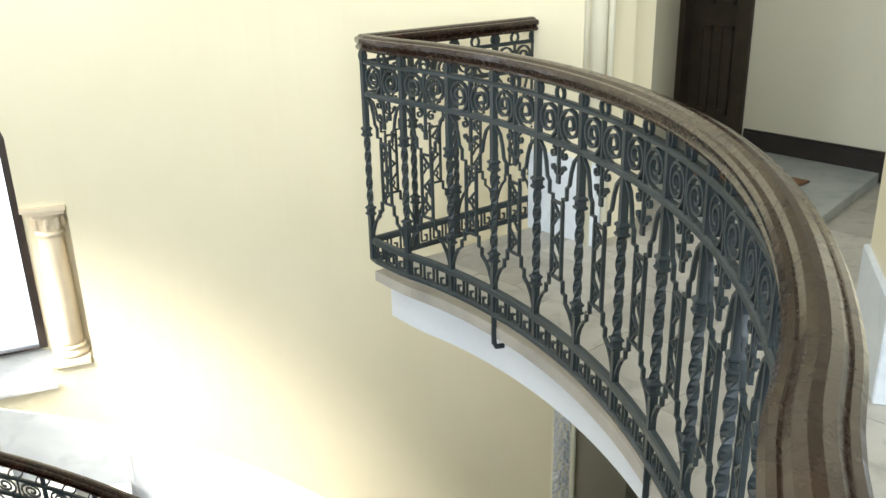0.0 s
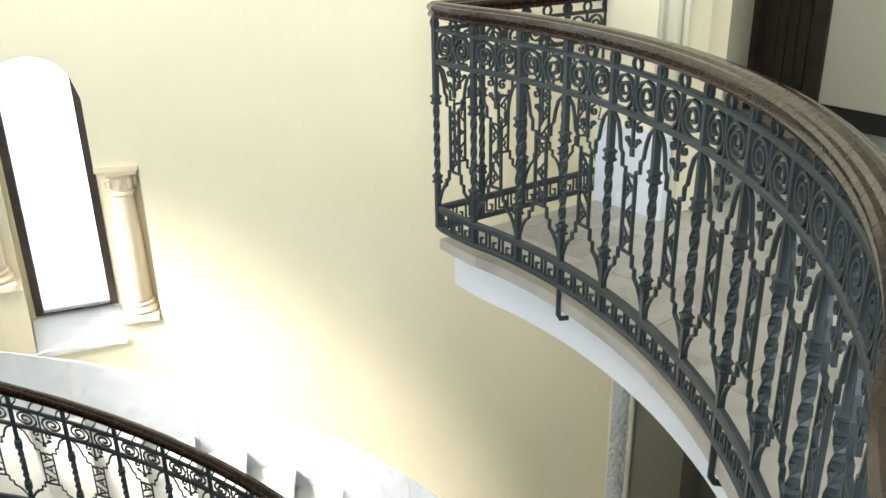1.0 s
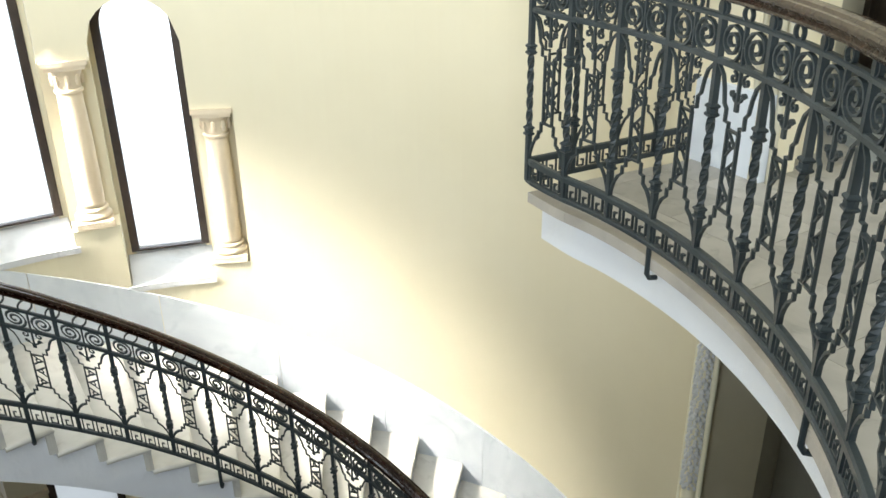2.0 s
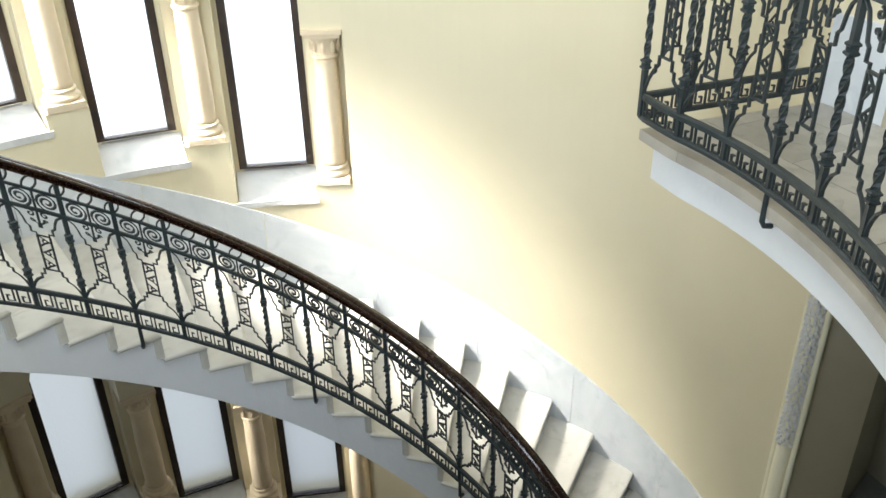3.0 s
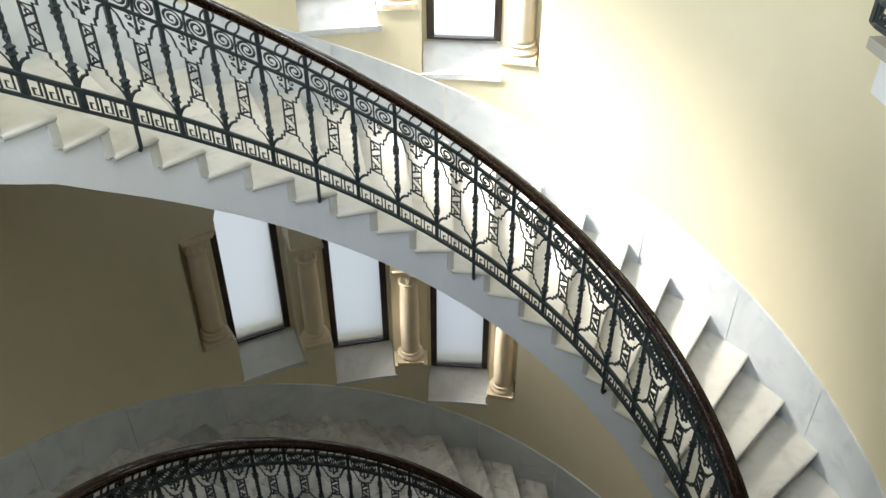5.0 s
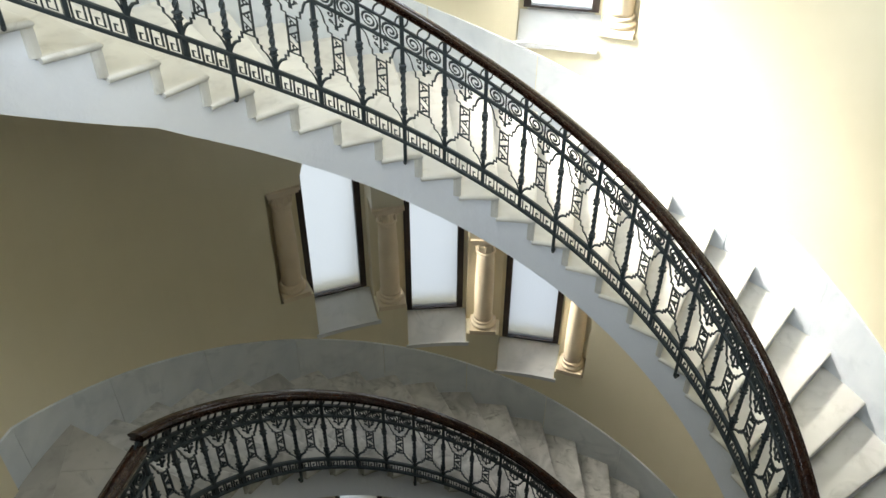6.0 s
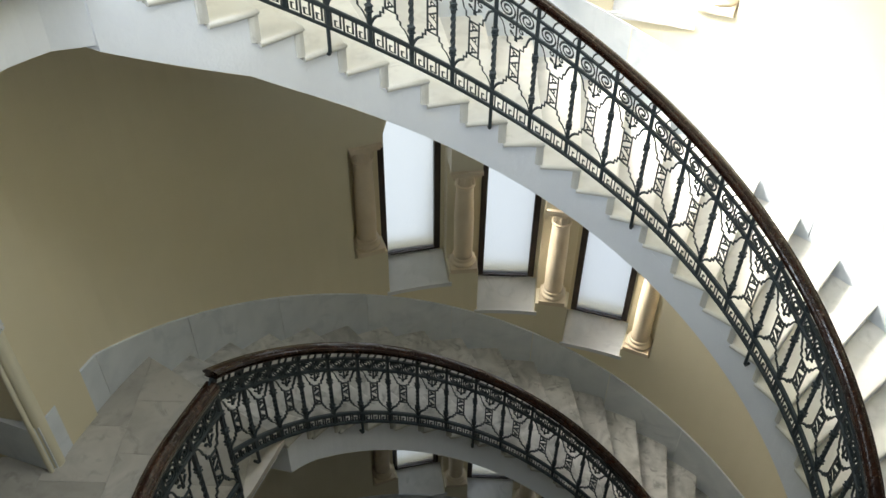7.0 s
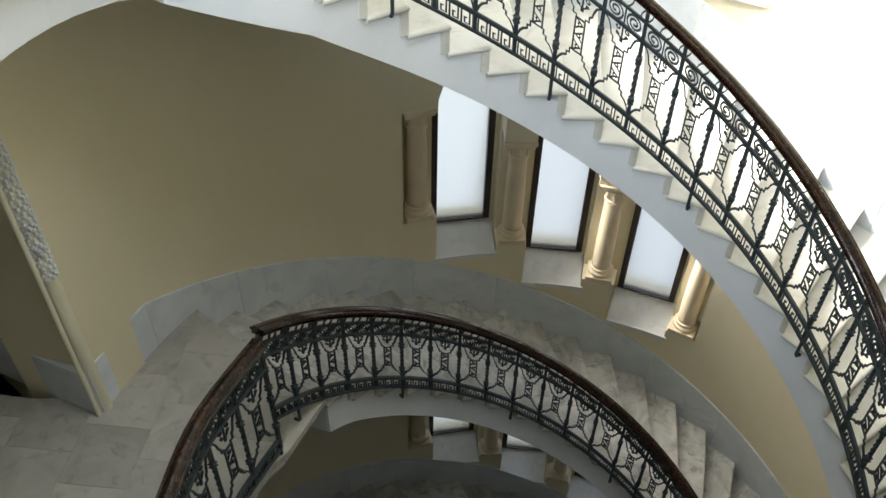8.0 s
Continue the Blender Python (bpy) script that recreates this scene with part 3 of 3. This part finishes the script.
def door():
    root = tagged(new("door_1"), "tall dark brown panelled wooden door in dark frame", "door", kind="structure")
    w = (DB - DA).length
    m = Matrix.Translation(DA + Vector((0, 0, 0.06))) @ Matrix.Rotation(math.atan2(DIR.y, DIR.x), 4, "Z")
    bm = bmesh.new()
    for lo, hi in (((-0.02, -0.03, 0), (0.06, 0.14, 2.34)), ((w - 0.10, -0.03, 0), (w, 0.14, 2.34)), ((0.06, -0.03, 2.26), (w - 0.10, 0.14, 2.34))):
        box(bm, lo, hi, m)
    part("door_frame", bm, DOOR, root)
    bm = bmesh.new()
    box(bm, (0.06, 0.06, 0), (w - 0.10, 0.10, 2.26), m)
    part("door_leaf", bm, DOOR, root)
    for x0, x1 in ((0.13, w / 2 - 0.05), (w / 2 + 0.0, w - 0.17)):
        for z0, z1 in ((0.18, 0.78), (0.92, 2.10)):
            bm = bmesh.new()
            for a, b in (((x0, z0), (x1, z0 + 0.03)), ((x0, z1 - 0.03), (x1, z1)), ((x0, z0), (x0 + 0.03, z1)), ((x1 - 0.03, z0), (x1, z1))):
                box(bm, (a[0], 0.045, a[1]), (b[0], 0.0605, b[1]), m)
            part("panel", bm, DOOR, root)
    bm = bmesh.new()
    lathe(bm, [(0.012, 0.0), (0.012, 0.03), (0.026, 0.04), (0.026, 0.06), (0.012, 0.066)], 14)
    bmesh.ops.transform(bm, matrix=m @ Matrix.Translation((w - 0.14, 0.06, 1.02)) @ Matrix.Rotation(radians(90), 4, "X"), verts=bm.verts)
    part("handle", bm, BASEB, root, "dark metal knob")
    return root


door()


def pier():
    root = tagged(new("pier"), "cream square pier with white marble base on the landing", "pillar", kind="structure")
    m = Matrix.Translation((1.537, 3.135, 0)) @ Matrix.Rotation(radians(-15), 4, "Z")
    bm = bmesh.new()
    box(bm, (0.02, -0.55, 0.36), (0.7, -0.02, TOP), m)
    part("shaft", bm, PLASTER, root)
    bm = bmesh.new()
    box(bm, (0, -0.57, 0.0), (0.72, 0, 0.36), m)
    bmesh.ops.bevel(bm, geom=bm.edges[:], offset=0.006, segments=1, affect="EDGES")
    part("base", bm, DADO, root, "white veined marble base")


pier()


def doormat():
    m = Matrix.Translation((2.03, 4.983, 0.0605)) @ Matrix.Rotation(math.atan2(DIR.y, DIR.x), 4, "Z")
    bm = bmesh.new()
    box(bm, (-0.62, -0.36, 0.0), (0.0, 0.0, 0.012), m)
    bmesh.ops.bevel(bm, geom=bm.edges[:], offset=0.004, segments=2, affect="EDGES")
    tagged(finish("doormat", bm, MAT), "worn rust-brown doormat on the grey marble step", "doormat")


doormat()


def corner_moulding(p, heading, z0, z1, carved):
    """The rounded moulding at the end of the curved wall, carved in its upper part."""
    root = tagged(new("trim"), "cream rounded corner moulding with carved stucco length" if carved else "cream rounded corner moulding of the landing", "moulding", "corner mouldings", "structure")
    bm = bmesh.new()
    lathe(bm, [(0.045, z0), (0.045, z1)], 16, p)
    for s in (-1, 1):
        t = Vector((math.cos(heading), math.sin(heading), 0))
        lathe(bm, [(0.016, z0), (0.016, z1)], 10, p + t * 0.07 * s)
    part("moulding", bm, CREAM_TRIM, root, smooth=True)
    if carved:
        bm = bmesh.new()
        rnd = random.Random(5)
        for lo, hi in carved:
            z = lo
            while z < hi:
                for k in range(9):
                    t = 2 * math.pi * (k + (0.5 if int(z * 100) % 2 else 0)) / 9
                    q = p + Vector((0.047 * math.cos(t), 0.047 * math.sin(t), z))
                    s = rnd.uniform(0.010, 0.018)
                    lathe(bm, [(s * 0.4, -s), (s, -s * 0.3), (s * 0.9, s * 0.4), (s * 0.3, s)], 5, q)
                z += 0.026
        part("carving", bm, SILL, root, "white carved stucco leaves")
    return root


H45, H216 = radians(A_RIGHT + 90), radians(A_LEFT + 90)
corner_moulding(polar(C, R + 0.01, A_RIGHT + 0.8), H45, BOTTOM, -0.28, [(-1.95, -0.95), (-1.95 - STOREY, -0.95 - STOREY)])
bm = bmesh.new()
cblock(bm, C, A_RIGHT, A_RIGHT - 2.1, R + 0.002, R + 0.25, -0.25, TOP, 1.0)
tagged(finish("wall_jamb", bm, PLASTER), "cream plaster jamb at the end of the curved wall", "wall", kind="structure")
corner_moulding(polar(C, R + 0.01, A_RIGHT - 1.9), H45, 0.0, TOP, [])
corner_moulding(polar(C, R + 0.01, A_LEFT - 0.2), H216, BOTTOM, TOP, [(-1.95, -0.95)])

for z, h in ((0.0, 0.42), (F1E, 0.40)):
    bm = bmesh.new()
    cblock(bm, C, 48.8, 40.2, R - 0.03, R + 0.05, z + 0.001, z + h, 1.0)
    d = (HALL_IN - WALL_R).normalized()
    box(bm, (0.0, -0.05, z + 0.001), (1.2, 0.02, z + h), Matrix.Translation(WALL_R) @ Matrix.Rotation(math.atan2(d.y, d.x), 4, "Z"))
    tagged(finish("plinth_block", bm, DADO), "white veined marble base at the wall corner", "base", kind="structure")
bm = bmesh.new()
d = (WALL_L - V(-6.6, -0.9)).normalized()
box(bm, (0.0, -0.06, F1 + 0.001), (3.02, 0.02, F1 + 0.40), Matrix.Translation(V(-6.6, -0.9)) @ Matrix.Rotation(math.atan2(d.y, d.x), 4, "Z"))
tagged(finish("plinth_block", bm, DADO), "white veined marble base along the passage wall", "base", kind="structure")

# assumed ceiling, out of view, with a round opening over the well
bm = bmesh.new()
hole = [polar(I, 2.2, a) for a in range(0, 360, 15)]
for i in range(24):
    p, q = hole[i], hole[(i + 1) % 24]
    a, b = I + (p - I).normalized() * 12, I + (q - I).normalized() * 12
    vs = [bm.verts.new((v.x, v.y, z)) for z in (TOP, TOP + 0.2) for v in (p, a, b, q)]
    for f in ((0, 1, 2, 3), (4, 7, 6, 5), (0, 3, 7, 4), (1, 5, 6, 2)):
        bm.faces.new([vs[k] for k in f])
tagged(finish("ceiling", bm, HALL), "plain ceiling, out of view, with a round opening", "ceiling", kind="structure")
# unseen fill lamp added in the opening to brighten the well from above
area_light("top_fill", (I.x, I.y, TOP + 0.1), (I.x, I.y, 0), 3.0, 3.0, 170.0, colour=(0.88, 0.95, 1.0))

# ---------------------------------------------------------------- iron railings


def spiral(cx, cz, r, turns, start, hand, n=26):
    out = []
    for k in range(n + 1):
        t = k / n
        a = start + hand * 2 * math.pi * turns * t
        q = r * (1 - 0.82 * t)
        out.append((cx + q * math.cos(a), cz + q * math.sin(a)))
    return out


class Kit:
    """The meshes of one bay, shared by all its repeats. f0..h0: heights of the rails over the floor or nosing line."""

    def __init__(self, b, slope, f0, f1, s0, s1, h0, thick=1.0):
        self.levels, self.slope, self.b = (f0, f1, s0, s1, h0), slope, b
        self.w = w = 0.008 * thick
        mid = s0 - f1

        def mesh(name, fill, smooth=False):
            bm = bmesh.new()
            fill(bm)
            bmesh.ops.recalc_face_normals(bm, faces=bm.faces)
            me = bpy.data.meshes.new(name)
            bm.to_mesh(me)
            bm.free()
            me.materials.append(IRON)
            return me

        def post(bm):
            r = 0.0125 * thick
            lo, hi = f1 + mid * 0.21, s0 - mid * 0.25
            rings, n = [], 20
            zs = [(f0, 0), (lo, 0)] + [(lo + (hi - lo) * k / n, 2 * math.pi * 1.5 * k / n) for k in range(1, n + 1)] + [(h0, 2 * math.pi * 1.5)]
            for z, a in zs:
                q = r * 1.25
                rings.append([bm.verts.new((q * math.cos(a + math.pi / 4 + k * math.pi / 2), q * math.sin(a + math.pi / 4 + k * math.pi / 2), z)) for k in range(4)])
            for u, v in zip(rings, rings[1:]):
                for i in range(4):
                    bm.faces.new((u[i], u[(i + 1) % 4], v[(i + 1) % 4], v[i]))
            bm.faces.new(rings[0][::-1])
            bm.faces.new(rings[-1])
            for z in (lo, hi):
                for dz in (-0.014, 0.014):
                    lathe(bm, [(r * 1.3, z + dz - 0.010), (r * 2.1, z + dz - 0.003), (r * 2.1, z + dz + 0.003), (r * 1.3, z + dz + 0.010)], 4, square=True)
                lathe(bm, [(r * 1.6, z - 0.008), (r * 1.6, z + 0.008)], 8)

        def scrolls(bm):
            c, rad = (s0 + s1) / 2, min((s1 - s0) * 0.46, b * 0.23)
            for s in (-1, 1):
                strip(bm, spiral(b / 2 + s * b * 0.245, c, rad, 2.1, math.pi / 2 * 3 if s < 0 else math.pi / 2 * 3, -s), w, w * 1.9, slope)
            strip(bm, [(b / 2, s0), (b / 2, s1)], w * 1.1, w * 1.8, slope)

        def ring(bm):
            c, r = (s1 + h0) / 2, (h0 - s1) * 0.46
            strip(bm, [(r * math.cos(2 * math.pi * k / 14), c + r * math.sin(2 * math.pi * k / 14)) for k in range(14)], w * 0.9, w * 1.6, 0.0, True)

        def lattice(bm):
            x, lo, hi = b * 0.115, f1 + mid * 0.30, s0 - mid * 0.30
            for s in (-1, 1):
                # side bar with stepped ends that runs to the posts
                pts = [(b / 2 + s * x, lo), (b / 2 + s * x, hi)]
                strip(bm, pts, w, w * 1.6, slope)
                up = [(b / 2 + s * x * 0.2, hi), (b / 2 + s * x, hi), (b / 2 + s * x, hi + mid * 0.03), (b / 2 + s * b * 0.20, hi + mid * 0.03), (b / 2 + s * b * 0.20, hi + mid * 0.09), (b / 2 + s * b * 0.255, hi + mid * 0.11), (b / 2 + s * b * 0.29, hi + mid * 0.18), (b / 2 + s * b * 0.34, hi + mid * 0.235), (b / 2 + s * b * 0.42, hi + mid * 0.265), (b / 2 + s * b * 0.49, hi + mid * 0.29)]
                strip(bm, up, w, w * 1.5, slope)
                dn = [(b / 2 + s * x, lo), (b / 2 + s * b * 0.165, lo), (b / 2 + s * b * 0.165, lo - mid * 0.06), (b / 2 + s * b * 0.235, lo - mid * 0.065), (b / 2 + s * b * 0.235, lo - mid * 0.11), (b / 2 + s * b * 0.33, lo - mid * 0.14), (b / 2 + s * b * 0.40, lo - mid * 0.185), (b / 2 + s * b * 0.45, lo - mid * 0.24), (b / 2 + s * b * 0.485, lo - mid * 0.30)]
                strip(bm, dn, w * 1.1, w * 1.6, slope)
            for z in (lo, hi):
                strip(bm, [(b / 2 - x, z), (b / 2 + x, z)], w, w * 1.5, slope)
            n = 3
            for k in range(n):
                z0, z1 = lo + (hi - lo) * k / n, lo + (hi - lo) * (k + 1) / n
                s = 1 if k % 2 else -1
                m_ = (z0 + z1) / 2
                strip(bm, [(b / 2 + s * x * 0.8, z0 + 0.004), (b / 2 + s * x * 0.1, z0 + (m_ - z0) * 0.7), (b / 2 - s * x * 0.8, m_), (b / 2 - s * x * 0.1, m_ + (z1 - m_) * 0.3), (b / 2 + s * x * 0.8, z1 - 0.004)], w * 0.8, w * 1.2, slope)
                strip(bm, [(b / 2 + 0.4 * x * math.cos(2 * math.pi * q / 8), m_ + 0.4 * x * math.sin(2 * math.pi * q / 8)) for q in range(8)], w * 0.7, w * 1.2, slope, True)

        def pendant(bm):
            z = s0
            strip(bm, [(b / 2, z), (b / 2, z - mid * 0.17)], w * 1.1, w * 1.4, slope)
            strip(bm, [(b / 2, z - mid * 0.16), (b / 2, z - mid * 0.205)], w * 2.2, w * 1.2, slope)
            for s in (-1, 1):
                strip(bm, spiral(b / 2 + s * b * 0.13, z - mid * 0.055, b * 0.075, 1.1, math.pi / 2, s, 12), w * 0.8, w * 1.3, slope)
                strip(bm, [(b / 2, z - mid * 0.165), (b / 2 + s * b * 0.07, z - mid * 0.15), (b / 2 + s * b * 0.11, z - mid * 0.115)], w * 0.8, w * 1.3, slope)
                strip(bm, spiral(b / 2 + s * b * 0.115, z - mid * 0.125, b * 0.045, 1.0, 0, s, 10), w * 0.8, w * 1.3, slope)

        def keys(bm):
            h, n = f1 - f0, 3
            kw = (b - 0.03) / n
            for k in range(n):
                x, g = 0.015 + k * kw, w * 0.9
                lo, hi = f0 + g * 0.6, f1 - g * 0.6
                strip(bm, [(x + kw * 0.08, lo), (x + kw * 0.08, hi - h * 0.10), (x + kw * 0.80, hi - h * 0.10), (x + kw * 0.80, lo + h * 0.16), (x + kw * 0.36, lo + h * 0.16), (x + kw * 0.36, lo + h * 0.46), (x + kw * 0.56, lo + h * 0.46)], g, w * 1.4, slope)

        def foot(bm):
            r = 0.011 * thick
            p = [Vector((0, 0, f0)), Vector((0, 0.0, f0 - 0.13)), Vector((0, 0.012, f0 - 0.150)), Vector((0, 0.045, f0 - 0.155))]
            rings = []
            for i, q in enumerate(p):
                t = (p[min(i + 1, 3)] - p[max(i - 1, 0)]).normalized()
                e = t.cross(Vector((1, 0, 0))).normalized()
                rings.append([bm.verts.new(q + Vector((1, 0, 0)) * r * math.cos(2 * math.pi * k / 8) + e * r * math.sin(2 * math.pi * k / 8)) for k in range(8)])
            for u, v in zip(rings, rings[1:]):
                for i in range(8):
                    bm.faces.new((u[i], u[(i + 1) % 8], v[(i + 1) % 8], v[i]))
            bm.faces.new(rings[0][::-1])
            bm.faces.new(rings[-1])

        self.mesh = {k: mesh(k, f) for k, f in (("post", post), ("scroll_panel", scrolls), ("ring", ring), ("lattice_panel", lattice), ("pendant", pendant), ("key_band", keys), ("fixing_rod", foot))}


HAND = [(-0.028, 0.0), (0.028, 0.0), (0.037, 0.006), (0.039, 0.014), (0.033, 0.019), (0.029, 0.023), (0.034, 0.027), (0.042, 0.034), (0.043, 0.044), (0.037, 0.053), (0.029, 0.055), (0.026, 0.053), (0.018, 0.062), (0.006, 0.066), (-0.006, 0.066), (-0.018, 0.062), (-0.026, 0.053), (-0.029, 0.055), (-0.037, 0.053), (-0.043, 0.044), (-0.042, 0.034), (-0.034, 0.027), (-0.029, 0.023), (-0.033, 0.019), (-0.039, 0.014), (-0.037, 0.006)]


def railing(posts, kit, root, feet=(), last_post=True):
    """Ironwork between the given post places (z: floor or nosing line)."""
    for i, p in enumerate(posts):
        if i == len(posts) - 1 and not last_post:
            break
        q = posts[i + 1] if i < len(posts) - 1 else p + (p - posts[i - 1])
        a = math.atan2(q.y - p.y, q.x - p.x)
        m = Matrix.Translation(p) @ Matrix.Rotation(a, 4, "Z")
        share("post", kit.mesh["post"], root, m)
        if i in feet:
            share("fixing_rod", kit.mesh["fixing_rod"], root, m)
        if i == len(posts) - 1:
            break
        run = math.hypot(q.x - p.x, q.y - p.y)
        fit = m @ Matrix.Diagonal((run / kit.b, 1, 1, 1))
        for k in ("scroll_panel", "lattice_panel", "pendant", "key_band"):
            share(k, kit.mesh[k], root, fit)
        dz = (q.z - p.z) / 2
        share("ring", kit.mesh["ring"], root, m @ Matrix.Translation((run * 0.5, 0, dz)))
        share("ring", kit.mesh["ring"], root, m @ Matrix.Translation((0.0, 0, 0)))


def rails(line, kit, root):
    f0, f1, s0, s1, h0 = kit.levels
    for name, z, w, h in (("bottom_rail", f0, 0.014, 0.010), ("fret_rail", f1, 0.014, 0.014), ("scroll_rail", s0, 0.014, 0.010), ("top_rail", s1, 0.014, 0.008)):
        bm = bmesh.new()
        sweep(bm, [p + Vector((0, 0, z)) for p in line], [(-w, -h), (w, -h), (w, h * 0.4), (w * 0.6, h), (-w * 0.6, h), (-w, h * 0.4)])
        part(name, bm, IRON, root)
    bm = bmesh.new()
    sweep(bm, [p + Vector((0, 0, h0)) for p in line], HAND)
    part("handrail", bm, WOOD, root, "dark varnished moulded wooden handrail")


def along(line, step):
    """Places at even steps of about the given length along a line."""
    total = sum((b - a).length for a, b in zip(line, line[1:]))
    n = max(1, round(total / step))
    out, want, run = [line[0].copy()], total / n, 0.0
    for a, b in zip(line, line[1:]):
        d = (b - a).length
        while run + d >= want * len(out) - 1e-6 and len(out) < n:
            out.append(a.lerp(b, (want * len(out) - run) / d))
        run += d
    out.append(line[-1].copy())
    return out


LAND = Kit(0.27, 0.0, 0.06, 0.155, 0.83, 0.965, 1.015, 1.0)
BAY = 7.36
RUN = 2 * RI * math.sin(radians(BAY / 2))
FLIGHT = Kit(RUN, -(BAY / 7.2 * RISE) / RUN, 0.29, 0.39, 0.865, 0.97, 1.04, 0.95)

lab = "black wrought-iron landing railing with scrolls and wooden handrail"
for dz in (0.0, F1):
    root = tagged(new("landing_railing"), lab, "railing", "stair railings")
    line = [p + Vector((0, 0, dz)) for p in (EDGE if dz == 0.0 else EDGE_LOW[CUT:])]
    posts = along(line, 0.27) if dz == 0.0 else along(line[::-1], 0.27)[::-1]
    railing(posts, LAND, root, feet=range(3, len(posts), 4), last_post=True)
    if dz == 0.0:
        back = [RETURN_END, CORNER]
        railing(along(back, 0.255)[:-1] + [CORNER], LAND, root, last_post=False)
        whole = [RETURN_END.lerp(CORNER, k / 6) for k in range(7)] + line[1:]
        rails(whole, LAND, root)
    else:
        rails(line, LAND, root)

for dz, lab in ((0.0, "black wrought-iron stair railing with key band and brown wooden handrail"), (0.03 - STOREY, "dark wrought-iron stair railing with wooden handrail, in shade")):
    root = tagged(new("stair_railing"), lab, "railing", "stair railings")
    angles = [173.3 + BAY * k for k in range(5, -20, -1)]
    posts = [inner(a, 0.0, nose_z(a) + dz, dz == 0.0) for a in angles]
    railing(posts, FLIGHT, root, feet=range(1, len(posts), 4))
    fine = [angles[0] + (angles[-1] - angles[0]) * k / 96 for k in range(97)]
    rails([inner(a, 0.0, nose_z(a) + dz, dz == 0.0) for a in fine], FLIGHT, root)
